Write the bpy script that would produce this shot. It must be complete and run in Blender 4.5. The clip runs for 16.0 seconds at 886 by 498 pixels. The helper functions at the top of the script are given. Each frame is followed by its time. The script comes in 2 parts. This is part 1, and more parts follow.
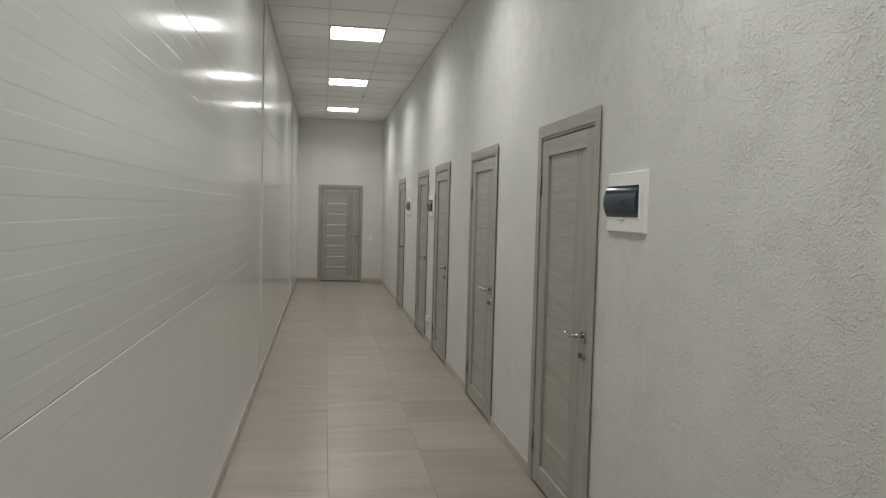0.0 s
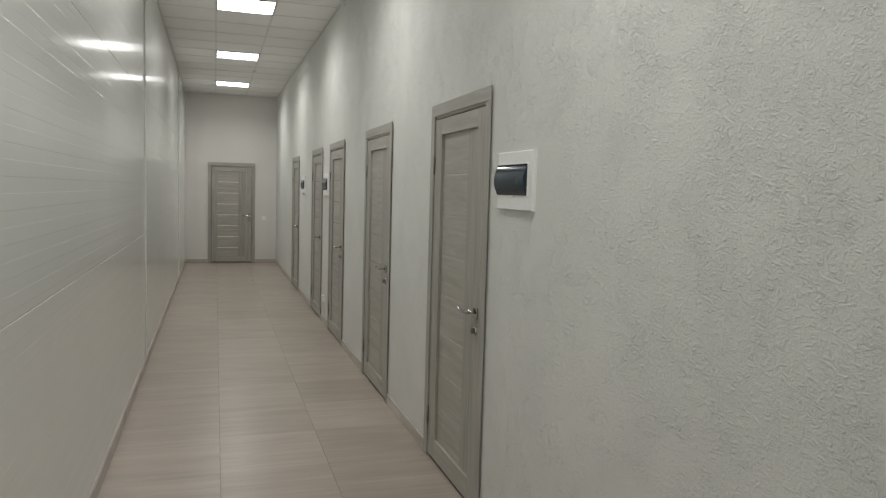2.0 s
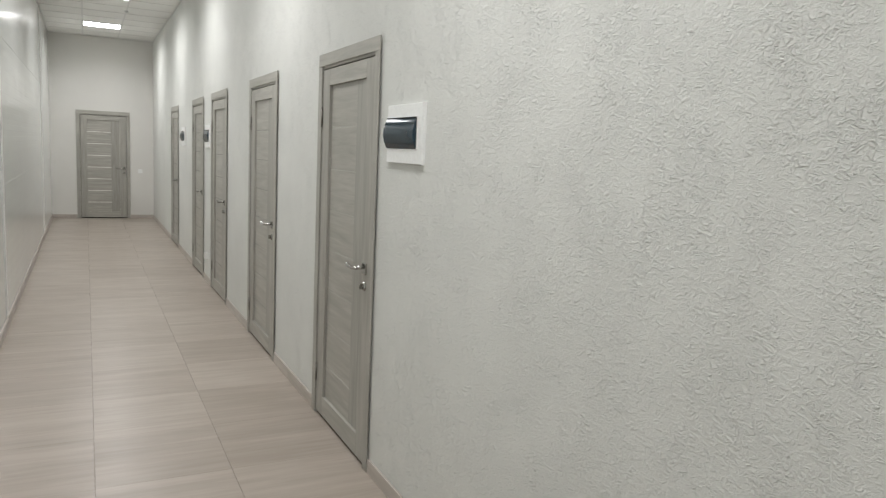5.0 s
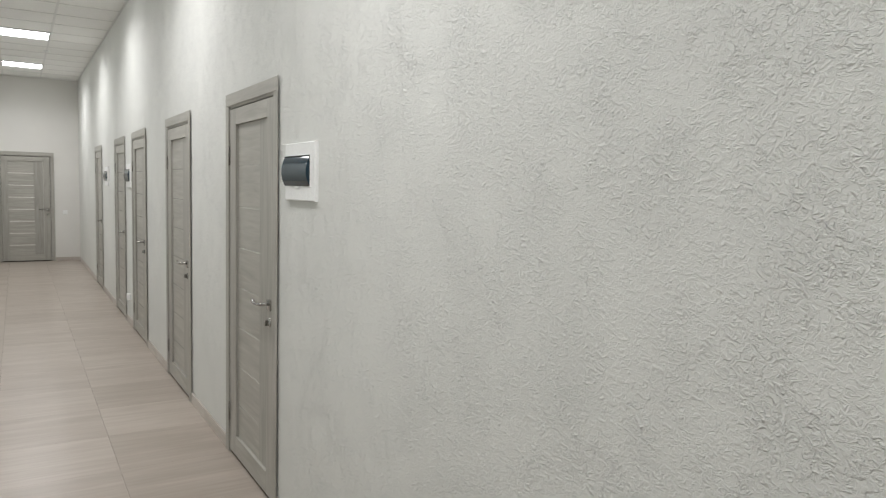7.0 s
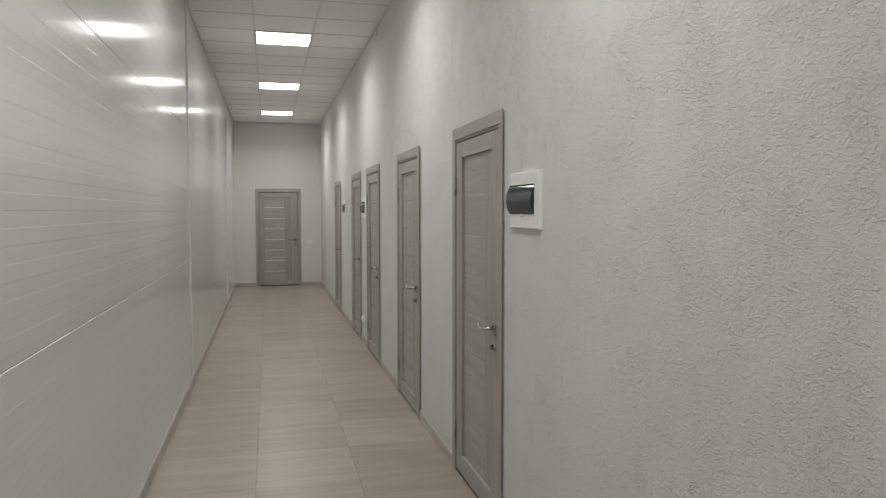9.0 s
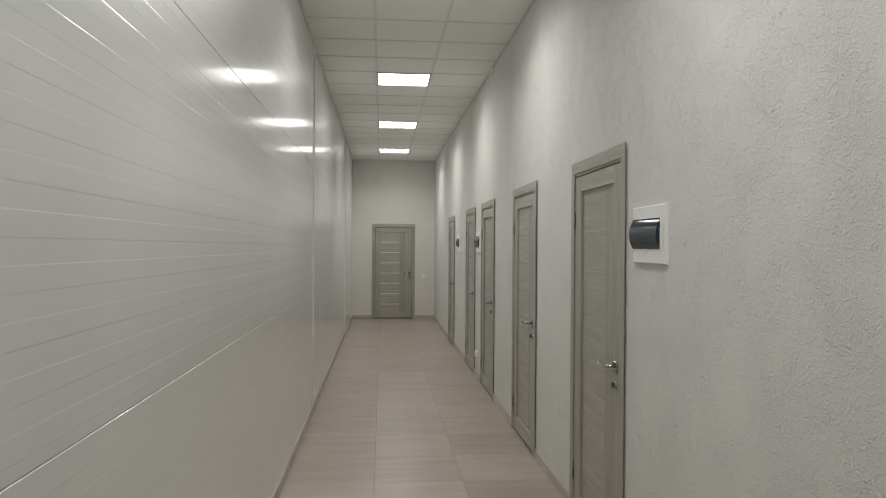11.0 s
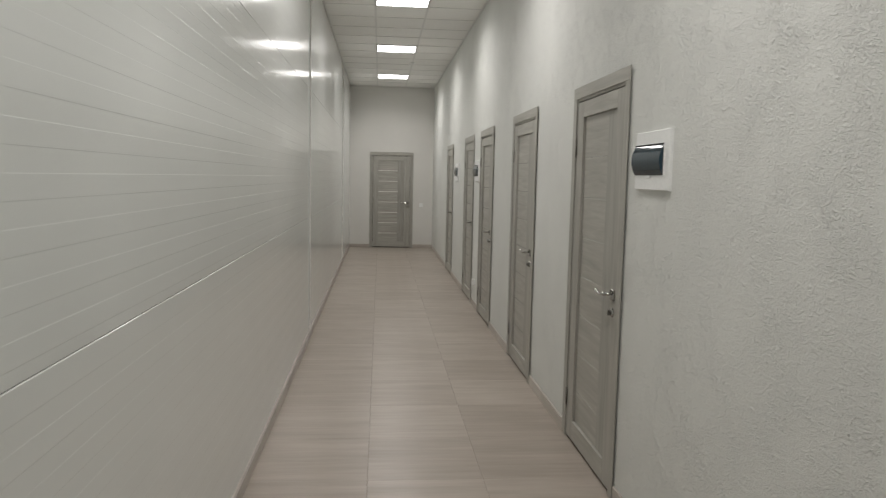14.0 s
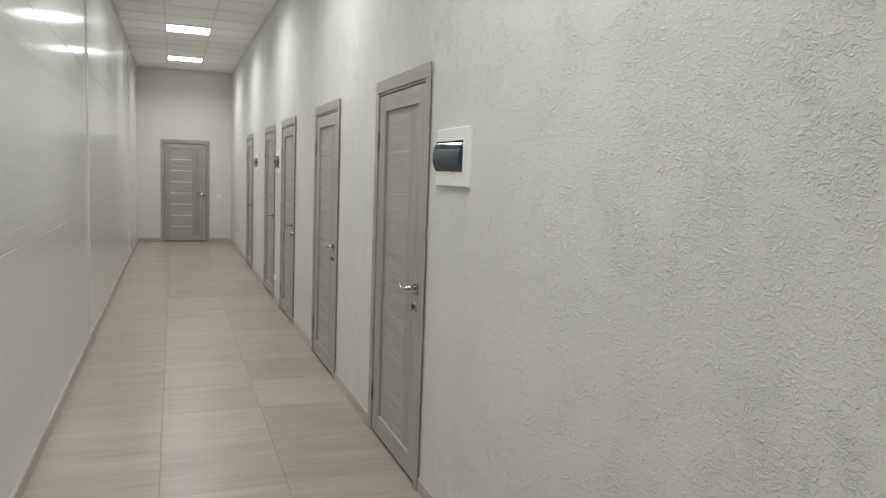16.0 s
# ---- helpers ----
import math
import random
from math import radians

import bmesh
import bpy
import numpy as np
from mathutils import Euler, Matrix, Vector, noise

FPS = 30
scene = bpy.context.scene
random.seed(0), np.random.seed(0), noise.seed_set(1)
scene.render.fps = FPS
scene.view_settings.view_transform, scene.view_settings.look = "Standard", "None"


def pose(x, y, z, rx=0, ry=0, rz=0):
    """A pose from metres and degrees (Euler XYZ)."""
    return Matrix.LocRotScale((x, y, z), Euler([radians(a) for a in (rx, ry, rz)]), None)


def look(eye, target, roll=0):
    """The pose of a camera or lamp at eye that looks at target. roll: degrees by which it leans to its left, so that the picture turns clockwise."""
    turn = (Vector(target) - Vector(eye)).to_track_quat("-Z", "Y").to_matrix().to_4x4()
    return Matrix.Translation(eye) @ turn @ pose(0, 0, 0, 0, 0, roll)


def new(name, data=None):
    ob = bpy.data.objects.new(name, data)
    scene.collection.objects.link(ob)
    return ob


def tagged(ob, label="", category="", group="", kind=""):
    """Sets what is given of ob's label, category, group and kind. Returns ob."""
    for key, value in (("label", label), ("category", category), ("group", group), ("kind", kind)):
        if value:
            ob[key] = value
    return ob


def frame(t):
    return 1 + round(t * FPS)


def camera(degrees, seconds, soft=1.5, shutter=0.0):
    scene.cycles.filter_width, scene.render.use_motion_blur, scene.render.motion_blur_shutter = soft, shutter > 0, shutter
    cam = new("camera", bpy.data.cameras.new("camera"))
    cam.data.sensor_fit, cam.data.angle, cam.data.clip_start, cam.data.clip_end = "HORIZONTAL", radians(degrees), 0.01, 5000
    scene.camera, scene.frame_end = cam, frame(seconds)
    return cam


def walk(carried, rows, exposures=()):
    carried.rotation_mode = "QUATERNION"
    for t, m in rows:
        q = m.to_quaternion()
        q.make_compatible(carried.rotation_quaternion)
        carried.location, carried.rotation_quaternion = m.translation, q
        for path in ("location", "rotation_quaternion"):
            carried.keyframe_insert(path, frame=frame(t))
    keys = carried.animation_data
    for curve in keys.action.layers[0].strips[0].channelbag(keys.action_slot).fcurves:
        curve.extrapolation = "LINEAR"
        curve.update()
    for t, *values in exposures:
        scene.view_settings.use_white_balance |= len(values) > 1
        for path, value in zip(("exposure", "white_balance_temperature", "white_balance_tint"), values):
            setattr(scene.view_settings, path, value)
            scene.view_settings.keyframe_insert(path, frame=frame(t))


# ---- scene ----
cam = camera(63.9, 16.0, soft=1.1, shutter=0.4)
PATH = [
    (0, (0.566, 0.070, 1.584), (0.897, 2.039, 1.477), 1.5),
    (0.5, (0.560, 0.053, 1.586), (0.955, 2.013, 1.525), 1.6),
    (1, (0.562, 0.048, 1.584), (1.038, 1.989, 1.516), 1.8),
    (1.5, (0.571, 0.056, 1.587), (1.107, 1.980, 1.489), 1.9),
    (2, (0.582, 0.056, 1.579), (1.193, 1.954, 1.422), 1.6),
    (2.5, (0.585, 0.059, 1.579), (1.232, 1.939, 1.366), 1.7),
    (3, (0.584, 0.082, 1.574), (1.223, 1.961, 1.326), 2.0),
    (3.5, (0.582, 0.084, 1.575), (1.212, 1.963, 1.307), 1.8),
    (4, (0.591, 0.080, 1.567), (1.302, 1.930, 1.301), 2.2),
    (4.5, (0.597, 0.070, 1.566), (1.404, 1.881, 1.302), 2.4),
    (5, (0.602, 0.084, 1.563), (1.496, 1.853, 1.299), 2.7),
    (5.2, (0.600, 0.080, 1.562), (1.531, 1.831, 1.308), 2.5),
    (5.7, (0.625, 0.057, 1.564), (1.637, 1.766, 1.326), 2.5),
    (6.25, (0.685, -0.003, 1.572), (1.751, 1.677, 1.365), 2.2),
    (6.8, (0.744, -0.066, 1.580), (1.796, 1.626, 1.406), 1.7),
    (7.3, (0.762, -0.095, 1.583), (1.715, 1.657, 1.429), 1.1),
    (7.5, (0.766, -0.089, 1.584), (1.648, 1.701, 1.445), 0.9),
    (8, (0.742, -0.109, 1.583), (1.475, 1.747, 1.445), 0.2),
    (8.5, (0.724, -0.097, 1.590), (1.326, 1.808, 1.489), 0.1),
    (9, (0.703, -0.101, 1.588), (1.179, 1.839, 1.484), 0.0),
    (9.5, (0.684, -0.108, 1.583), (1.033, 1.859, 1.486), 0.3),
    (10, (0.671, -0.106, 1.582), (0.935, 1.875, 1.513), 0.4),
    (10.6, (0.661, -0.110, 1.581), (0.860, 1.880, 1.549), 0.4),
    (11.2, (0.648, -0.117, 1.580), (0.809, 1.876, 1.585), 0.4),
    (11.8, (0.639, -0.121, 1.578), (0.779, 1.874, 1.593), 0.5),
    (12.3, (0.637, -0.117, 1.575), (0.767, 1.879, 1.558), 0.7),
    (12.5, (0.636, -0.118, 1.573), (0.757, 1.878, 1.540), 1.0),
    (13, (0.645, -0.089, 1.567), (0.761, 1.905, 1.471), 1.2),
    (13.5, (0.646, -0.084, 1.558), (0.768, 1.906, 1.395), 1.0),
    (14, (0.659, -0.064, 1.549), (0.838, 1.918, 1.350), 1.2),
    (14.5, (0.676, -0.051, 1.552), (1.019, 1.908, 1.342), 1.7),
    (15, (0.690, -0.030, 1.556), (1.175, 1.898, 1.336), 2.1),
    (15.5, (0.689, -0.018, 1.560), (1.283, 1.879, 1.341), 2.1),
    (16, (0.682, 0.000, 1.562), (1.391, 1.859, 1.355), 2.1),
]
EXPOSURES = [
(0, -0.38, 6540, 12), (1.5, -0.37, 6550, 12), (2.3, -0.25, 6540, 12), (3, 0.07, 6480, 13), (4, 0.08, 6460, 13), (5, 0.25, 6360, 13), (7.5, 0.27, 6340, 14),
    (8.3, -0.08, 6450, 13), (9, -0.28, 6540, 13), (10, -0.25, 6560, 14), (12.5, -0.48, 6580, 13), (13.5, -0.34, 6580, 14), (14.5, -0.08, 6530, 14), (15, 0.07, 6480, 14), (16, 0.08, 6440, 13),
]
walk(cam, [(t, look(eye, target, roll)) for t, eye, target, roll in PATH], EXPOSURES)

# ---- scene body ----
# plan, in metres: x across the corridor, y along it
W, H, L = 1.815, 3.48, 15.59
Y0 = -4.0
GRID = 0.6
GRID_X = (0.585, 1.185)
GRID_Y = 7.667
DOORS_Y = (3.652, 5.605, 7.605, 9.125, 11.625)
DOOR_END_X = 0.912

# ---- world ----
world = bpy.data.worlds.new("world")
world.use_nodes = True
world.node_tree.nodes["Background"].inputs["Color"].default_value = (0.02, 0.02, 0.02, 1)
world.node_tree.nodes["Background"].inputs["Strength"].default_value = 0.1
scene.world = world
LAMP, BEAM = 6.0, 17.0
LAMP_COLOUR = (1.0, 1.0, 0.965)


# ---- materials ----
class Nodes:
    """A node material with a short way to add and link nodes."""

    def __init__(self, name, rough=0.5, metal=0.0, colour=(0.5, 0.5, 0.5)):
        self.mat = bpy.data.materials.new(name)
        self.mat.use_nodes = True
        self.tree = self.mat.node_tree
        self.shader = self.tree.nodes["Principled BSDF"]
        self.shader.inputs["Base Color"].default_value = (*colour, 1)
        self.shader.inputs["Roughness"].default_value = rough
        self.shader.inputs["Metallic"].default_value = metal

    def add(self, kind, **settings):
        node = self.tree.nodes.new(kind)
        for key, value in settings.items():
            setattr(node, key, value)
        return node

    def put(self, socket, value):
        if isinstance(value, bpy.types.NodeSocket):
            self.tree.links.new(value, socket)
        else:
            socket.default_value = value

    def math(self, op, a, b=0.0, clamp=False):
        node = self.add("ShaderNodeMath", operation=op, use_clamp=clamp)
        self.put(node.inputs[0], a)
        self.put(node.inputs[1], b)
        return node.outputs[0]

    def coords(self, scale=(1, 1, 1), random=0.0, rotation=(0, 0, 0)):
        tc = self.add("ShaderNodeTexCoord")
        mp = self.add("ShaderNodeMapping")
        mp.inputs["Scale"].default_value = scale
        mp.inputs["Rotation"].default_value = rotation
        self.put(mp.inputs["Vector"], tc.outputs["Object"])
        if random:
            info = self.add("ShaderNodeObjectInfo")
            self.put(mp.inputs["Location"], self.math("MULTIPLY", info.outputs["Random"], random))
        return mp.outputs["Vector"]

    def noise(self, vector, scale, detail=2.0, rough=0.5, distort=0.0):
        n = self.add("ShaderNodeTexNoise")
        self.put(n.inputs["Vector"], vector)
        n.inputs["Scale"].default_value = scale
        n.inputs["Detail"].default_value = detail
        n.inputs["Roughness"].default_value = rough
        n.inputs["Distortion"].default_value = distort
        return n.outputs["Fac"]

    def ramp(self, fac, *stops):
        r = self.add("ShaderNodeValToRGB")
        while len(r.color_ramp.elements) < len(stops):
            r.color_ramp.elements.new(0.5)
        for e, (at, c) in zip(r.color_ramp.elements, stops):
            e.position = at
            e.color = (*c, 1) if isinstance(c, tuple) else (c, c, c, 1)
        self.put(r.inputs["Fac"], fac)
        return r.outputs["Color"]

    def range(self, value, a, b, c, d):
        r = self.add("ShaderNodeMapRange", interpolation_type="SMOOTHSTEP")
        for i, v in enumerate((value, a, b, c, d)):
            self.put(r.inputs[i], v)
        return r.outputs[0]

    def colour(self, value):
        self.put(self.shader.inputs["Base Color"], value)

    def rough(self, value):
        self.put(self.shader.inputs["Roughness"], value)

    def bump(self, height, distance, strength=1.0):
        b = self.add("ShaderNodeBump")
        b.inputs["Distance"].default_value = distance
        b.inputs["Strength"].default_value = strength
        self.put(b.inputs["Height"], height)
        self.put(self.shader.inputs["Normal"], b.outputs["Normal"])


def plaster(name, colour, depth):
    """Trowelled plaster: patches of crinkled crusts and short worm-like ridges between calmer ground."""
    n = Nodes(name, 0.72)
    v = n.coords()

    def flakes(vector, scale, low, high, distort=1.4):
        """Flat-topped crusts with steep crinkled rims."""
        return n.range(n.noise(vector, scale, 2.5, 0.55, distort), low, high, 0.0, 1.0)

    def worms(vector, scale, width):
        """Thin ridges along the contours of a noise, broken into short arcs."""
        off = n.math("ABSOLUTE", n.math("SUBTRACT", n.noise(vector, scale, 1.5, 0.5, 1.2), 0.5))
        line = n.range(off, 0.0, width, 1.0, 0.0)
        return n.math("MULTIPLY", line, n.range(n.noise(vector, scale * 0.8, 1.0), 0.48, 0.56, 0.0, 1.0))

    long_y = n.coords((1, 0.85, 1.05))
    turned = n.coords((1, 0.9, 1.05), 0, (0.5, 0.2, 0.1))
    h = n.math("ADD", flakes(long_y, 47.0, 0.51, 0.58), n.math("MULTIPLY", flakes(turned, 84.0, 0.46, 0.58), 0.5))
    h = n.math("ADD", h, n.math("MULTIPLY", worms(turned, 46.0, 0.06), 0.8))
    clumps = n.math("ADD", n.math("MULTIPLY", n.noise(n.coords((1, 0.9, 1)), 6.5, 4.0, 0.65), 0.7),
                    n.math("MULTIPLY", n.noise(v, 19.0, 2.0), 0.3))
    calm = n.range(clumps, 0.41, 0.60, 0.44, 1.0)
    h = n.math("ADD", n.math("MULTIPLY", h, calm), n.math("MULTIPLY", n.noise(v, 120.0, 2.0, 0.6), 0.25))
    h = n.math("ADD", h, n.math("MULTIPLY", n.noise(v, 9.0, 2.0, 0.5), 0.4))
    n.bump(h, depth)
    tone = n.noise(v, 1.6, 3.0, 0.6)
    dark, light = tuple(c * 0.96 for c in colour), tuple(min(1, c * 1.03) for c in colour)
    n.colour(n.ramp(tone, (0.3, dark), (0.7, light)))
    return n.mat


def painted(name, colour):
    """Smooth rolled paint with a faint orange-peel grain."""
    n = Nodes(name, 0.6)
    tone = n.noise(n.coords(), 1.3, 3.0, 0.6)
    n.colour(n.ramp(tone, (0.3, tuple(c * 0.97 for c in colour)), (0.7, tuple(c * 1.02 for c in colour))))
    n.bump(n.math("ADD", n.noise(n.coords(), 90.0, 2.0), n.noise(n.coords(), 12.0, 2.0)), 0.0006)
    return n.mat


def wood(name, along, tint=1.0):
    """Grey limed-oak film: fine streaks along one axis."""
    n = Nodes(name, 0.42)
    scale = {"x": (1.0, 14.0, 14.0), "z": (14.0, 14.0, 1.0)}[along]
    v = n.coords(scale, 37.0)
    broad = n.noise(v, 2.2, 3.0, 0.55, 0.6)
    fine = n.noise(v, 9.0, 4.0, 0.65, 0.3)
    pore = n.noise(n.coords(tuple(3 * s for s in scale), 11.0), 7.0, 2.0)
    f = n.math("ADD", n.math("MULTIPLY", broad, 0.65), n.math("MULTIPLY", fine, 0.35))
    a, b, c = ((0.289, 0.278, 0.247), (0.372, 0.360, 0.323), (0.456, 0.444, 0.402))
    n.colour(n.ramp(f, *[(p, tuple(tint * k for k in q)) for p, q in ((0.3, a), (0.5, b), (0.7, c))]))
    n.rough(n.range(fine, 0.3, 0.7, 0.36, 0.5))
    n.bump(n.math("ADD", fine, n.math("MULTIPLY", pore, 0.5)), 0.0004)
    return n.mat


def tile_stone(name, streak=(0.8, 5.0, 1.0), tint=1.0, vary=0.15, grey=0.0):
    """Beige porcelain with soft streaks; on the floor they run across the corridor."""
    n = Nodes(name, 0.33)
    broad = n.noise(n.coords(streak, 53.0), 1.5, 4.0, 0.62, 0.25)
    fine = n.noise(n.coords(tuple(3 * k if k > 1 else k for k in streak), 31.0), 1.7, 3.0, 0.6, 0.2)
    f = n.math("ADD", n.math("MULTIPLY", broad, 0.62), n.math("MULTIPLY", fine, 0.38))
    f = n.math("ADD", f, n.math("MULTIPLY", n.math("SUBTRACT", n.add("ShaderNodeObjectInfo").outputs["Random"], 0.5), vary))
    stops = ((0.34, (0.362, 0.309, 0.258)), (0.5, (0.418, 0.361, 0.307)), (0.66, (0.482, 0.424, 0.366)))
    n.colour(n.ramp(f, *[(p, tuple(tint * (k + (c[1] - k) * grey) for k in c)) for p, c in stops]))
    n.rough(n.range(n.noise(n.coords(), 4.0, 3.0, 0.6), 0.3, 0.7, 0.285, 0.34))
    return n.mat


def plain(name, colour, rough, metal=0.0, grain=0.0, scale=60.0):
    n = Nodes(name, rough, metal, colour)
    f = n.noise(n.coords(), scale, 3.0, 0.6)
    n.colour(n.ramp(f, (0.3, tuple(c * 0.95 for c in colour)), (0.7, tuple(min(1, c * 1.04) for c in colour))))
    n.rough(n.range(f, 0.3, 0.7, rough * 0.9, min(1, rough * 1.12)))
    if grain:
        n.bump(f, grain)
    return n.mat


def coated_steel(name):
    """White lacquered sheet steel, glossy, with the faint waviness of a rolled skin."""
    n = Nodes(name, 0.2)
    tone = n.noise(n.coords((1, 0.4, 1)), 1.2, 2.0)
    n.colour(n.ramp(tone, (0.3, (0.69, 0.713, 0.69)), (0.7, (0.725, 0.748, 0.725))))
    n.shader.inputs["Specular IOR Level"].default_value = 0.5
    n.shader.inputs["Coat Weight"].default_value = 0.9
    n.shader.inputs["Coat Roughness"].default_value = 0.13
    wave = n.noise(n.coords((1, 0.3, 0.6)), 1.6, 1.0, 0.5)
    n.rough(n.range(n.noise(n.coords(), 3.0, 3.0), 0.3, 0.7, 0.32, 0.38))
    n.bump(wave, 0.00012)
    return n.mat


def glow(name, colour, strength):
    n = Nodes(name, 0.4, 0.0, (0.85, 0.85, 0.85))
    n.shader.inputs["Emission Color"].default_value = (*colour, 1)
    n.shader.inputs["Emission Strength"].default_value = strength
    return n.mat


PLASTER = plaster("textured_plaster", (0.75, 0.755, 0.72), 0.0021)
PLASTER_FAR = painted("painted_plaster", (0.74, 0.728, 0.692))
STEEL = coated_steel("coated_steel")
TRIM_WHITE = plain("white_flashing", (0.80, 0.80, 0.78), 0.16, 0.0, 0.0002, 8.0)
WOOD_V = wood("grey_oak_upright", "z")
WOOD_H = wood("grey_oak_level", "x", 1.08)
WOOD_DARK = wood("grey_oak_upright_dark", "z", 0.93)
TILE = tile_stone("beige_porcelain", tint=0.92)
GROUT = plain("grout", (0.24, 0.21, 0.18), 0.9, 0.0, 0.0004, 200.0)
PLINTH = tile_stone("plinth_tile", (5.0, 0.8, 12.0), 1.25, 0.1, 0.35)
PLINTH_DARK = tile_stone("plinth_tile_brown", (5.0, 0.8, 12.0), 1.0, 0.1, 0.35)
BOARD = plain("mineral_board", (0.89, 0.885, 0.855), 0.9, 0.0, 0.0008, 220.0)
TBAR = plain("painted_bar", (0.76, 0.755, 0.73), 0.5, 0.0, 0.0, 30.0)
CHROME = plain("polished_chrome", (0.46, 0.455, 0.44), 0.09, 1.0, 0.0, 40.0)
STEEL_DULL = plain("hinge_steel", (0.27, 0.258, 0.235), 0.35, 1.0, 0.0, 40.0)
WHITE_PLASTIC = plain("white_plastic", (0.88, 0.885, 0.87), 0.35, 0.0, 0.0001, 90.0)
SMOKED = plain("smoked_plastic", (0.020, 0.040, 0.056), 0.07, 0.0, 0.0, 20.0)
SMOKED.node_tree.nodes["Principled BSDF"].inputs["Specular IOR Level"].default_value = 0.28
# one pale glass in two tones: the light it reflects is in the colour
STRIP_DIM = plain("glass_strip_dim", (0.56, 0.55, 0.51), 0.21, 0.0, 0.0, 20.0)
STRIP_LIT = plain("glass_strip_lit", (0.88, 0.87, 0.83), 0.2, 0.0, 0.0, 20.0)
DARK = plain("dark_void", (0.02, 0.02, 0.02), 0.8, 0.0, 0.0, 20.0)
# grey for the shaded line painted along the panel seams
SEAM_SHADE = plain("seam_shade", (0.46, 0.46, 0.45), 0.5, 0.0, 0.0, 40.0)
LAMP_FACE = glow("led_diffuser", LAMP_COLOUR, LAMP)
LAMP_RIM = plain("lamp_frame", (0.30, 0.30, 0.29), 0.5, 0.0, 0.0, 30.0)


# ---- mesh helpers ----
def add_block(bm, a, b, bevel=0.0, segments=1):
    """A box from corner a to corner b, its edges rounded by bevel, added to bm."""
    verts = bmesh.ops.create_cube(bm, size=1.0)["verts"]
    for v in verts:
        v.co = [a[i] + (v.co[i] + 0.5) * (b[i] - a[i]) for i in range(3)]
    if bevel:
        edges = list({e for v in verts for e in v.link_edges})
        bmesh.ops.bevel(bm, geom=edges, offset=bevel, segments=segments, affect="EDGES", profile=0.5)
    return bm


def block(a, b, bevel=0.0, segments=1):
    return add_block(bmesh.new(), a, b, bevel, segments)


def lathe(profile, axis="y", steps=24):
    """A turned body: (radius, distance along the axis) pairs swept round it."""
    bm = bmesh.new()
    rings = []
    for r, d in profile:
        ring = []
        for k in range(steps):
            u = 2 * math.pi * k / steps
            p = {"y": (r * math.cos(u), d, r * math.sin(u)), "z": (r * math.cos(u), r * math.sin(u), d)}[axis]
            ring.append(bm.verts.new(p))
        rings.append(ring)
    for p, q in zip(rings, rings[1:]):
        for k in range(steps):
            bm.faces.new((p[k], p[(k + 1) % steps], q[(k + 1) % steps], q[k]))
    bm.faces.new(rings[0])
    bm.faces.new(rings[-1])
    bmesh.ops.recalc_face_normals(bm, faces=bm.faces)
    return bm


def sweep(path, steps=12):
    """A round bar along (x, y, z, half width, half height) stations."""
    bm = bmesh.new()
    rings = []
    for i, (x, y, z, rw, rh) in enumerate(path):
        p = Vector(path[max(0, i - 1)][:3])
        q = Vector(path[min(len(path) - 1, i + 1)][:3])
        way = (q - p).normalized()
        up = Vector((0, 0, 1))
        side = way.cross(up).normalized() if abs(way.z) < 0.9 else Vector((1, 0, 0))
        up = side.cross(way)
        ring = []
        for k in range(steps):
            u = 2 * math.pi * k / steps
            ring.append(bm.verts.new(Vector((x, y, z)) + side * rw * math.cos(u) + up * rh * math.sin(u)))
        rings.append(ring)
    for p, q in zip(rings, rings[1:]):
        for k in range(steps):
            bm.faces.new((p[k], p[(k + 1) % steps], q[(k + 1) % steps], q[k]))
    bm.faces.new(rings[0])
    bm.faces.new(rings[-1])
    bmesh.ops.recalc_face_normals(bm, faces=bm.faces)
    return bm


def extrude_profile(points, axis, a, b):
    """A closed profile of 2D points run from a to b along an axis ("x": points are y, z; "y": points are x, z)."""
    bm = bmesh.new()
    ends = []
    for t in (a, b):
        ends.append([bm.verts.new((t, p, q) if axis == "x" else (p, t, q)) for p, q in points])
    n = len(points)
    for i in range(n):
        bm.faces.new((ends[0][i], ends[0][(i + 1) % n], ends[1][(i + 1) % n], ends[1][i]))
    bm.faces.new(ends[0])
    bm.faces.new(ends[1])
    bmesh.ops.recalc_face_normals(bm, faces=bm.faces)
    return bm


def mesh_of(name, bm, material, smooth=False):
    me = bpy.data.meshes.new(name)
    for m in material if isinstance(material, (list, tuple)) else (material,):
        me.materials.append(m)
    for f in bm.faces:
        f.smooth = smooth
    bm.to_mesh(me)
    bm.free()
    return me


def part(name, bm, material, parent, label="", smooth=False):
    ob = new(name, mesh_of(name, bm, material, smooth))
    ob.parent = parent
    return tagged(ob, label)


def structure(name, bm, material, label, category):
    return tagged(new(name, mesh_of(name, bm, material)), label, category, kind="structure")


def root(name, m, label, category, group="", kind=""):
    ob = new(name)
    ob.empty_display_size = 0.1
    ob.matrix_basis = m
    return tagged(ob, label, category, group, kind)


# ---- walls ----
OPEN_W, OPEN_H = 0.425, 2.035
east = bmesh.new()
edge = Y0
for c in DOORS_Y:
    add_block(east, (W, edge, -0.05), (W + 0.16, c - OPEN_W, H + 0.1))
    add_block(east, (W, c - OPEN_W, OPEN_H), (W + 0.16, c + OPEN_W, H + 0.1))
    edge = c + OPEN_W
add_block(east, (W, edge, -0.05), (W + 0.16, L + 0.16, H + 0.1))
structure("wall_east", east, PLASTER, "off-white wall in rough worm-track plaster with five doors", "wall")

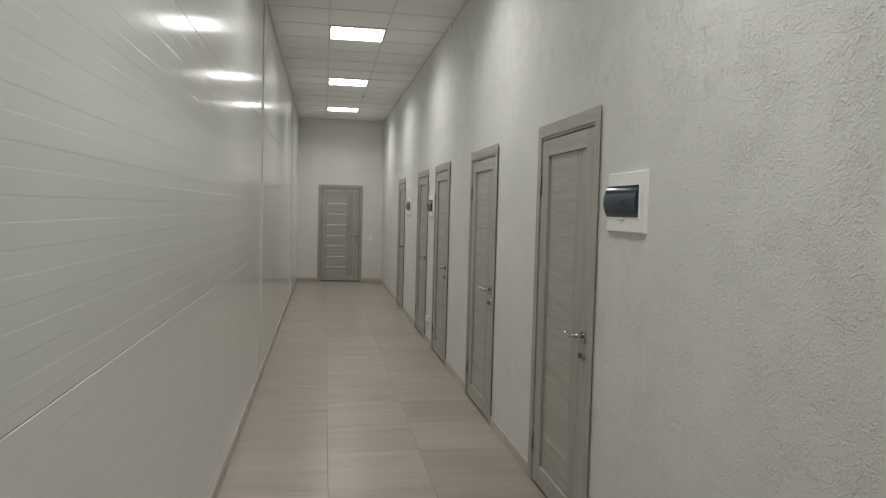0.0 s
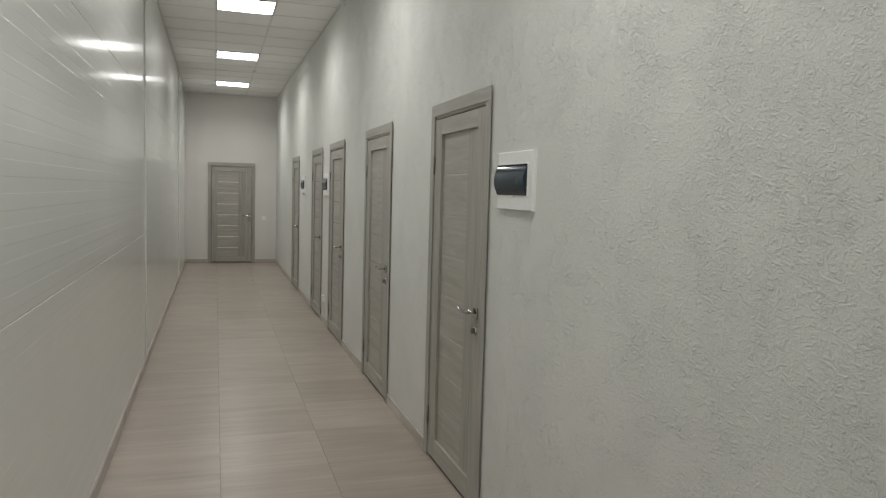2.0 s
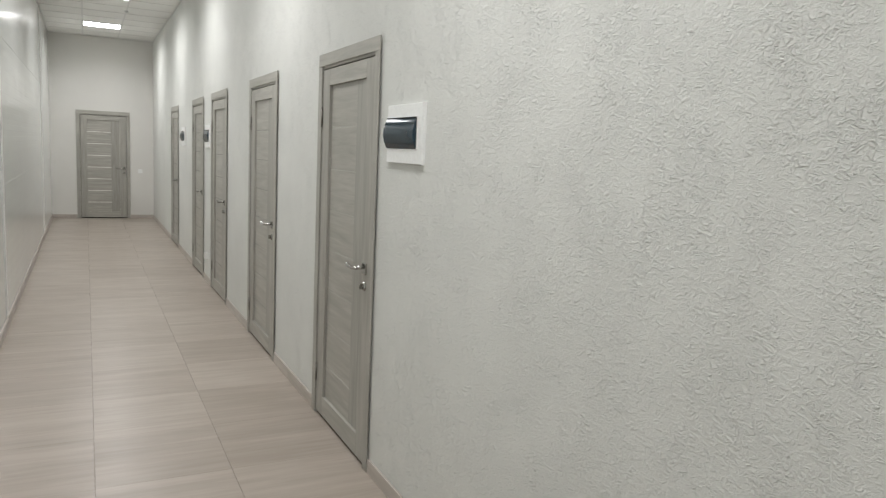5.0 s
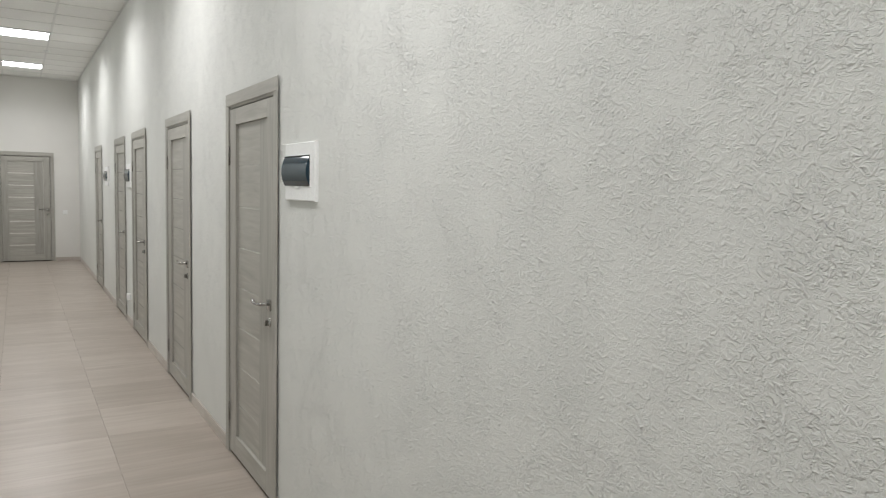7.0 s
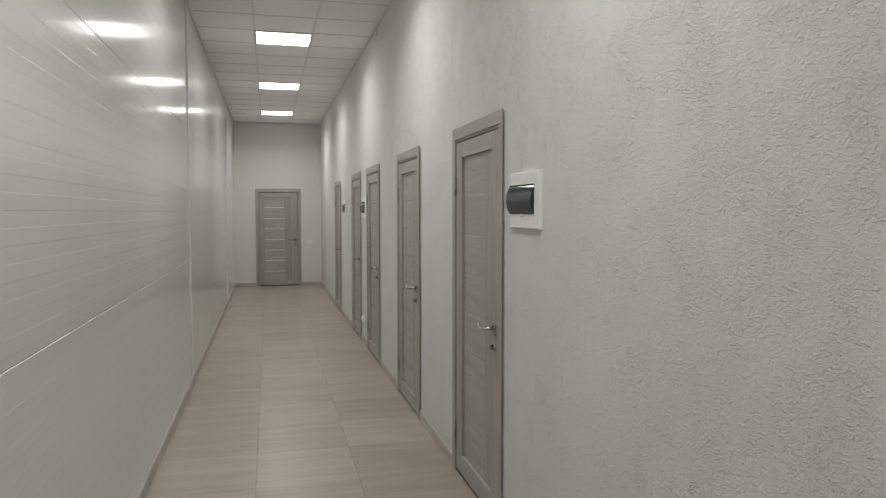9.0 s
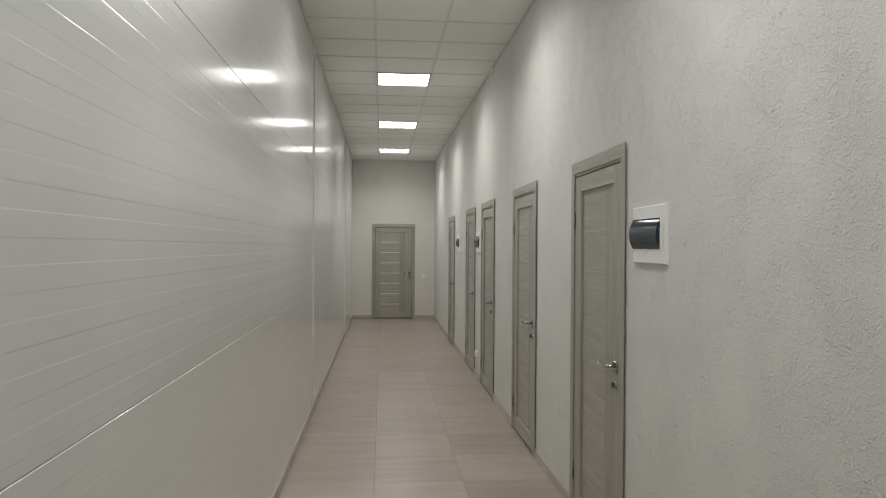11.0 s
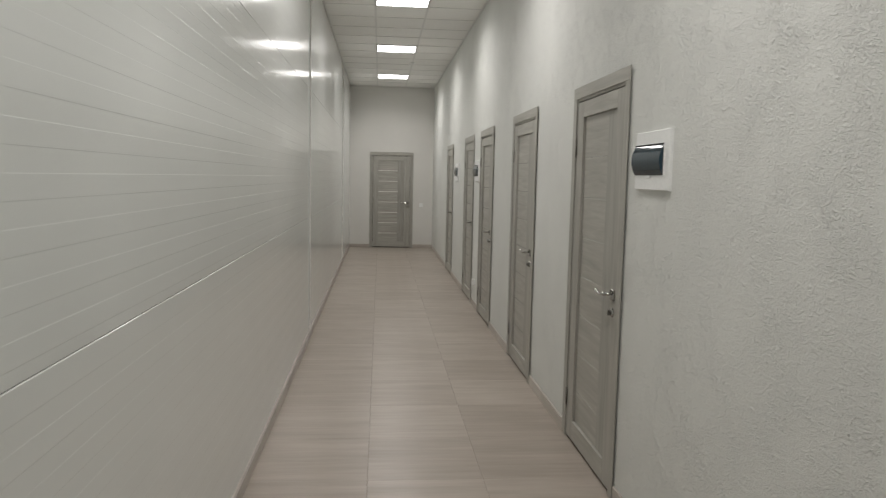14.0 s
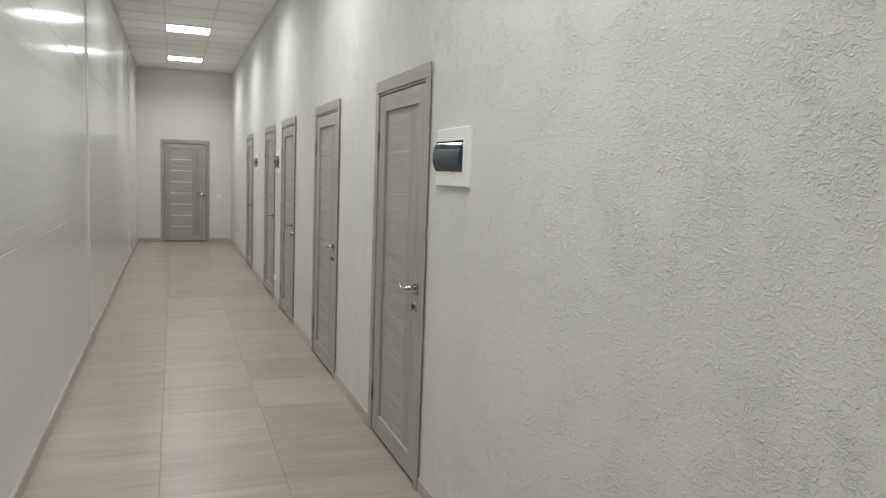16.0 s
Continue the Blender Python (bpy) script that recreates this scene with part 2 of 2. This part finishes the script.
north = bmesh.new()
add_block(north, (-0.16, L, -0.05), (DOOR_END_X - OPEN_W, L + 0.16, H + 0.1))
add_block(north, (DOOR_END_X - OPEN_W, L, OPEN_H), (DOOR_END_X + OPEN_W, L + 0.16, H + 0.1))
add_block(north, (DOOR_END_X + OPEN_W, L, -0.05), (W, L + 0.16, H + 0.1))
structure("wall_north", north, PLASTER_FAR, "plain greyish white end wall with one door", "wall")
structure("wall_south", block((-0.16, Y0 - 0.16, -0.05), (W + 0.16, Y0, H + 0.1)), PLASTER_FAR,
          "plain greyish white wall closing the corridor", "wall")
# rooms behind the doors stay dark
structure("wall_back", block((W + 0.16, Y0, -0.05), (W + 0.2, L + 0.2, H + 0.1)), DARK, "dark closed backing behind the door wall", "wall")
structure("wall_end_back", block((-0.16, L + 0.16, -0.05), (W + 0.16, L + 0.2, H + 0.1)), DARK, "dark closed backing behind the end door", "wall")

# sandwich panels: each a steel skin with shallow steps every 5 cm, and a groove where two meet
west = structure("wall_west", block((-0.16, Y0, -0.05), (-0.05, L, H + 0.1)), TRIM_WHITE,
                 "glossy white wall of long horizontal steel sandwich panels", "wall")
JOINTS_Z = (0.0, 1.153, 2.343, H + 0.05)
SEAMS_Y = (Y0, 6.75, 12.62, L)
STEP, RELIEF, SLOPE = 0.0507, 0.00037, 0.003


def panel_skin(z0, z1):
    """The skin's profile, as x and z: bevelled edges at the joints and a stepped face between."""
    pts = [(-0.05, z0), (-0.003, z0), (-0.002, z0 + 0.001), (0.0, z0 + 0.0025)]
    k = math.ceil((z0 + 0.03 - 1.491) / STEP)
    while 1.491 + k * STEP < z1 - 0.03:
        z = 1.491 + k * STEP
        lo, hi = (0.0, -RELIEF) if k % 2 else (-RELIEF, 0.0)
        if len(pts) == 4 and lo:
            pts[3] = (-RELIEF, z0 + 0.0025)
        for u in (0.0, 0.18, 0.36, 0.5, 0.64, 0.82, 1.0):
            pts.append((lo + (hi - lo) * u * u * (3 - 2 * u), z + (u - 0.5) * SLOPE))
        k += 1
    pts += [(pts[-1][0], z1 - 0.0028), (-0.0025, z1 - 0.0006), (-0.05, z1 - 0.0006)]
    return pts


for y0, y1 in zip(SEAMS_Y, SEAMS_Y[1:]):
    for z0, z1 in zip(JOINTS_Z, JOINTS_Z[1:]):
        part("panel", extrude_profile(panel_skin(z0, z1), "y", y0 + 0.002, y1 - 0.002), STEEL, west)
for y in SEAMS_Y[1:-1]:
    part("flashing", block((-0.01, y - 0.03, 0.08), (0.013, y + 0.03, H), 0.004, 3), TRIM_WHITE, west, "white folded metal cover strip")
    # an added grey strip paints the dark line that light leaves here
    part("seal", block((-0.01, y - 0.0355, 0.08), (0.0015, y - 0.0305, H), 0.0005), SEAM_SHADE, west, "added grey strip painting the shaded line beside the flashing")

# ---- ceiling: boards between painted bars ----
ceil = bmesh.new()
rows_y = [GRID_Y + GRID * k for k in range(-19, 14)]
cols_x = [0.0, *GRID_X, W]
lamps_y = [GRID_Y + 3.0 * k for k in (-3, -2, -1, 0, 1, 2)]


def near(v, values):
    return any(abs(v - u) < 0.01 for u in values)


edges_y = [Y0] + [y for y in rows_y if Y0 + 0.02 < y < L - 0.02] + [L]
for y0, y1 in zip(edges_y, edges_y[1:]):
    for i in range(3):
        if i == 1 and near(y0, lamps_y):
            continue
        add_block(ceil, (cols_x[i] + 0.004, y0 + 0.004, H + 0.006), (cols_x[i + 1] - 0.004, y1 - 0.004, H + 0.02))
for f in ceil.faces:
    f.material_index = 0
n_board = len(ceil.faces)
for x in GRID_X:
    add_block(ceil, (x - 0.012, Y0, H), (x + 0.012, L, H + 0.006), 0.001)
for y in edges_y[1:-1]:
    for i in range(3):
        a = cols_x[i] + (0.013 if i else 0.0)
        b = cols_x[i + 1] - (0.013 if i < 2 else 0.0)
        add_block(ceil, (a, y - 0.012, H + 0.0005), (b, y + 0.012, H + 0.0065), 0.001)
add_block(ceil, (-0.16, Y0 - 0.16, H + 0.1), (W + 0.16, L + 0.2, H + 0.14))
ceil.faces.ensure_lookup_table()
for f in ceil.faces[n_board:]:
    f.material_index = 1
structure("ceiling", ceil, [BOARD, TBAR], "suspended ceiling of white mineral boards in a bar grid", "ceiling")
trim = bmesh.new()
for a, b in (((0.001, Y0, H - 0.001), (0.022, L, H + 0.003)), ((W - 0.022, Y0, H - 0.001), (W - 0.001, L, H + 0.003)),
             ((0.023, L - 0.022, H - 0.001), (W - 0.023, L - 0.001, H + 0.003))):
    add_block(trim, a, b, 0.001)
structure("trim", trim, TBAR, "narrow painted angle trim round the ceiling", "trim")

# ---- lamps ----


def ceiling_light(y):
    lamp = root("ceiling_light", pose(GRID_X[0] + GRID / 2, y + GRID / 2, H),
                "square white LED panel lit in the ceiling grid", "ceiling light", "LED panels along the corridor")
    h = GRID / 2 - 0.004
    for a, b in (((-h, -h), (h, -h + 0.012)), ((-h, h - 0.012), (h, h)), ((-h, -h + 0.0125), (-h + 0.012, h - 0.0125)), ((h - 0.012, -h + 0.0125), (h, h - 0.0125))):
        part("frame", block((*a, -0.008), (*b, 0.03), 0.0015), LAMP_RIM, lamp)
    part("diffuser", block((-h + 0.0125, -h + 0.0125, -0.003), (h - 0.0125, h - 0.0125, 0.01)), LAMP_FACE, lamp, "glowing white diffuser")
    # the prismatic sheet throws most of its light downwards
    data = bpy.data.lights.new("beam", "AREA")
    data.shape, data.size, data.energy, data.color, data.spread = "SQUARE", 2 * h - 0.03, BEAM, LAMP_COLOUR, radians(150)
    beam = new("beam", data)
    beam.parent = lamp
    beam.location = (0, 0, -0.0045)


for y in lamps_y:
    ceiling_light(y)

# ---- doors ----


def door(number, m, lock=True, label="", strip=STRIP_DIM, thick=0.003):
    """A hinged door, its front towards -y, its width along x: casing, lining, framed leaf, fittings."""
    d = root("door_%d" % number, m, label, "door", kind="structure")
    # casing round the opening
    part("casing", block((-0.477, -0.015, 0.0), (-0.412, -0.008, 2.018), 0.003, 3), WOOD_V, d)
    part("casing", block((0.412, -0.015, 0.0), (0.472, -0.008, 2.018), 0.003, 3), WOOD_V, d)
    part("casing", block((-0.477, -0.015, 2.0185), (0.472, -0.008, 2.086), 0.003, 3), WOOD_H, d)
    # lining in the wall
    part("lining", block((-0.424, -0.0075, 0.0), (-0.406, 0.11, 2.034), 0.001), WOOD_V, d)
    part("lining", block((0.406, -0.0075, 0.0), (0.424, 0.11, 2.034), 0.001), WOOD_V, d)
    part("lining", block((-0.4055, -0.0055, 2.005), (0.4055, 0.11, 2.034), 0.0015), WOOD_H, d)
    # near-black strip on the floor paints the shade in the gap below the leaf
    part("threshold", block((-0.405, 0.04, 0.0), (0.405, 0.1, 0.006), 0.001), DARK, d, "near-black strip for the shade in the gap under the leaf")
    # leaf: two stiles, two rails, recessed boards with pale strips between
    leaf = part("leaf", block((-0.399, 0.0165, 0.018), (0.399, 0.032, 1.998), 0.001), WOOD_V, d)
    f, back = -0.008, 0.016
    part("stile", block((-0.40, f, 0.018), (-0.286, back, 1.998), 0.002, 2), WOOD_V, leaf)
    part("stile", block((0.293, f, 0.018), (0.40, back, 1.998), 0.002, 2), WOOD_V, leaf)
    part("rail", block((-0.2855, f, 1.909), (0.2925, back, 1.998), 0.002, 2), WOOD_H, leaf)
    part("rail", block((-0.2855, f, 0.018), (0.2925, back, 0.13), 0.002, 2), WOOD_H, leaf)
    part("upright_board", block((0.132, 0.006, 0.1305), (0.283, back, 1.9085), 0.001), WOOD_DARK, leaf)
    part("glass_strip", block((0.2835, 0.007, 0.1305), (0.2925, back, 1.9085)), STRIP_DIM, leaf, "thin pale upright strip")
    z0 = 0.1305
    for k in range(7, -1, -1):
        z = 1.682 - 0.2275 * k + 0.2275
        top = z - thick - 0.0005 if k else 1.9085
        part("board", block((-0.2855, 0.008, z0), (0.1315, back, top), 0.001), WOOD_H, leaf)
        if k:
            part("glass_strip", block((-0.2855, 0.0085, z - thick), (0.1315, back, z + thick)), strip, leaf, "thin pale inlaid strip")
            z0 = z + thick + 0.0005
    # fittings
    x, z = 0.352, 1.0
    handle = part("door_handle", block((-0.026, f - 0.009, -0.034), (0.026, f + 0.001, 0.022), 0.004, 3), CHROME, d, "chrome lever handle on a square rose")
    handle.location = (x, 0, z)
    part("neck", lathe([(0.0095, f - 0.007), (0.0085, f - 0.02), (0.0095, f - 0.046)]), CHROME, handle, "", True)
    y = f - 0.046
    part("lever", sweep([(0.012, y, 0.0, 0.005, 0.005), (0.002, y - 0.002, 0.0, 0.0105, 0.0105), (-0.018, y - 0.003, -0.002, 0.0095, 0.0085),
                         (-0.036, y - 0.002, -0.006, 0.0075, 0.0065), (-0.052, y - 0.002, -0.008, 0.0095, 0.0085), (-0.068, y - 0.002, -0.009, 0.0075, 0.0065),
                         (-0.086, y - 0.002, -0.008, 0.0085, 0.0085), (-0.106, y - 0.002, -0.006, 0.009, 0.0095), (-0.128, y - 0.001, -0.002, 0.009, 0.0105),
                         (-0.141, y, 0.001, 0.008, 0.009), (-0.147, y, 0.002, 0.003, 0.003)]), CHROME, handle, "", True)
    if lock:
        plate = part("lock_rose", lathe([(0.0, f - 0.008), (0.019, f - 0.008), (0.0235, f - 0.004), (0.0235, f + 0.001)]), CHROME, d, "round chrome lock rose", True)
        plate.location = (x, 0, z - 0.094)
        part("thumb_turn", block((-0.004, f - 0.026, -0.014), (0.004, f - 0.007, 0.014), 0.002, 2), CHROME, plate)
    for hz in (0.25, 1.74):
        hinge = part("hinge", lathe([(0.0, -0.045), (0.006, -0.045), (0.006, 0.045), (0.0, 0.045)], "z", 12), STEEL_DULL, d, "steel hinge knuckle", True)
        hinge.location = (-0.4045, -0.0135, hz)
        for k in (-0.056, 0.046):
            tip = part("finial", lathe([(0.0035, 0.0), (0.005, 0.003), (0.005, 0.007), (0.0025, 0.010)], "z", 10), STEEL_DULL, hinge, "", True)
            tip.location = (0, 0, k)
    return d


SIDE = "closed grey oak door with pale strips, chrome lever, in matching casing"
for i, c in enumerate(DOORS_Y):
    door(i + 1, pose(W, c, 0, 0, 0, -90), i < 3, SIDE if i < 3 else "closed grey oak door without lock rose, in matching casing")
# the end door's strips take the lighter tone for the corridor they reflect
door(6, pose(DOOR_END_X, L, 0), True, "closed grey oak end door, seven strips coloured lighter for reflected light", STRIP_LIT, 0.0055)

# ---- electrical boxes ----


def breaker_box(y0, z0=1.514, wide=0.372, high=0.252):
    box = root("breaker_box", pose(W, y0 + wide, z0, 0, 0, -90), "white plastic breaker box with smoked flap on plaster wall",
               "breaker box", "breaker boxes on the plaster wall")
    d = -0.017
    # body with sloping edges round a raised middle
    bm = bmesh.new()
    outer = [bm.verts.new(p) for p in ((0, 0, 0), (wide, 0, 0), (wide, 0, high), (0, 0, high))]
    rim = [bm.verts.new(p) for p in ((0.001, d * 0.62, 0.001), (wide - 0.001, d * 0.62, 0.001), (wide - 0.001, d * 0.62, high - 0.001), (0.001, d * 0.62, high - 0.001))]
    face = [bm.verts.new(p) for p in ((0.005, d, 0.005), (wide - 0.005, d, 0.005), (wide - 0.005, d, high - 0.005), (0.005, d, high - 0.005))]
    for p, q in ((outer, rim), (rim, face)):
        for k in range(4):
            bm.faces.new((p[k], p[(k + 1) % 4], q[(k + 1) % 4], q[k]))
    bm.faces.new(face)
    bm.faces.new(outer[::-1])
    bmesh.ops.recalc_face_normals(bm, faces=bm.faces)
    part("body", bm, WHITE_PLASTIC, box)
    # flap bowed outwards, with a rim
    zs, ze, xs, xe = 0.064, 0.191, 0.008, wide - 0.046
    arc = [(d - 0.0005, zs)] + [(d - 0.003 - 0.019 * 4 * (k / 24) * (1 - k / 24), zs + (ze - zs) * k / 24) for k in range(25)] + [(d - 0.0005, ze)]
    flap = part("flap", extrude_profile(arc, "x", xs, xe), SMOKED, box, "smoked dark plastic flap, bowed outwards")
    # white lip round the flap
    for a, b in (((xe + 0.001, zs - 0.004), (xe + 0.006, ze + 0.004)), ((xs, ze + 0.0035), (xe + 0.0005, ze + 0.007))):
        part("bezel", block((a[0], d - 0.005, a[1]), (b[0], d + 0.001, b[1]), 0.001), WHITE_PLASTIC, box, "raised white lip")
    for a, b in (((xs, ze - 0.002), (xe, ze + 0.003)), ((xe - 0.004, zs), (xe + 0.0005, ze - 0.0025))):
        part("flap_rim", block((a[0], d - 0.006, a[1]), (b[0], d + 0.001, b[1]), 0.001), DARK, flap, "near-black rim of the flap")
    part("latch", block(((xs + xe) / 2 - 0.022, d - 0.006, zs - 0.010), ((xs + xe) / 2 + 0.022, d - 0.0005, zs - 0.001), 0.002, 2), WHITE_PLASTIC, flap, "white finger latch")
    return box


for y in (2.682, 8.14, 10.33):
    breaker_box(y)

# ---- small fittings ----


def socket_outlet(y, z):
    s = root("wall_socket", pose(W, y, z, 0, 0, -90), "white plastic wall socket low on plaster wall", "socket")
    part("plate", block((-0.036, -0.034, -0.036), (0.036, 0.0, 0.036), 0.004, 2), WHITE_PLASTIC, s)
    part("well", lathe([(0.0, -0.0345), (0.014, -0.0345), (0.019, -0.0385), (0.0215, -0.0385), (0.0215, -0.032)]), WHITE_PLASTIC, s, "", True)


socket_outlet(8.40, 0.30)


def light_switch(x, z):
    s = root("light_switch", pose(x, L, z), "white plastic light switch beside the end door", "light switch")
    part("plate", block((-0.041, -0.008, -0.041), (0.041, 0.0, 0.041), 0.003, 2), WHITE_PLASTIC, s)
    part("rocker", block((-0.027, -0.0125, -0.027), (0.027, -0.0075, 0.027), 0.002, 2), WHITE_PLASTIC, s)


light_switch(1.565, 0.945)


def wall_sensor(y):
    s = root("wall_sensor", pose(W, y, H - 0.075, 0, 0, -90), "small white sensor at the top of the plaster wall", "sensor")
    part("housing", block((-0.028, -0.036, 0.0), (0.028, 0.0, 0.062), 0.008, 3), WHITE_PLASTIC, s)
    lens = part("lens", lathe([(0.0, -0.046), (0.010, -0.044), (0.016, -0.0355)]), WHITE_PLASTIC, s, "", True)
    lens.location = (0, 0, 0.026)


wall_sensor(7.287)


def ceiling_detector(x, y):
    s = root("ceiling_detector", pose(x, y, H), "small white detector under the ceiling grid", "detector")
    part("base", lathe([(0.0, 0.001), (0.035, 0.001), (0.035, -0.008), (0.032, -0.010)], "z"), WHITE_PLASTIC, s, "", True)
    part("dome", lathe([(0.026, -0.010), (0.024, -0.02), (0.014, -0.028), (0.0, -0.029)], "z"), WHITE_PLASTIC, s, "", True)


ceiling_detector(1.185, 12.2)

# ---- plinths ----
PH, PT = 0.072, 0.010


def plinth_run(a, b, axis, at, sign, parent, material=PLINTH, deep=PT):
    """Plinth tiles, 0.6 m each, from a to b along an axis, on the wall face at `at`."""
    t = a
    while t < b - 0.01:
        e = min(t + 0.6, b)
        lo, hi = sorted((at, at + sign * deep))
        if axis == "y":
            bm = block((lo, t + 0.001, 0.0), (hi, e - 0.001, PH), 0.0015)
        else:
            bm = block((t + 0.001, lo, 0.0), (e - 0.001, hi, PH), 0.0015)
        part("plinth_tile", bm, material, parent)
        t = e


baseboard = root("baseboard", pose(0, 0, 0), "low beige tile plinth along the walls", "baseboard", kind="structure")
plinth_run(Y0, 6.75, "y", 0.0005, 1, baseboard, PLINTH_DARK, 0.017)
plinth_run(6.75, L - 0.011, "y", 0.0005, 1, baseboard, PLINTH_DARK, 0.012)
part("sealant", block((0.0005, Y0, PH), (0.009, L - 0.011, PH + 0.004), 0.0015, 2), PLINTH, baseboard, "pale sealant bead on the plinth")
stops = [Y0] + [v for c in DOORS_Y for v in (c - 0.473, c + 0.478)] + [L - 0.011]
for a, b in zip(stops[::2], stops[1::2]):
    plinth_run(a, b, "y", W - 0.0005, -1, baseboard)
plinth_run(0.0005, DOOR_END_X - 0.478, "x", L - 0.0005, -1, baseboard)
plinth_run(DOOR_END_X + 0.473, W - 0.0005, "x", L - 0.0005, -1, baseboard)

# ---- floor: porcelain tiles on a grout bed ----
floor = structure("floor", block((-0.16, Y0 - 0.16, -0.12), (W + 0.2, L + 0.2, -0.0015)), GROUT,
                  "beige streaked porcelain tile floor with thin joints", "floor")
FLOOR_X = (0.0, 0.613, 1.211, W)
FLOOR_Y, PITCH, GAP = 4.655, 0.602, 0.0011
meshes = [mesh_of("tile", block((a + GAP, 0.0003, -0.01), (b - GAP, PITCH - 0.0003, 0.0), 0.0006), TILE) for a, b in zip(FLOOR_X, FLOOR_X[1:])]
for col in range(3):
    k = math.ceil((Y0 - FLOOR_Y) / PITCH) - 1
    while FLOOR_Y + k * PITCH < L:
        y = FLOOR_Y + k * PITCH
        if y + PITCH > L:
            me = mesh_of("tile", block((FLOOR_X[col] + GAP, GAP, -0.01), (FLOOR_X[col + 1] - GAP, L - y - GAP, 0.0), 0.0008), TILE)
        else:
            me = meshes[col]
        t = new("tile", me)
        t.parent = floor
        t.location = (0, y, 0)
        k += 1
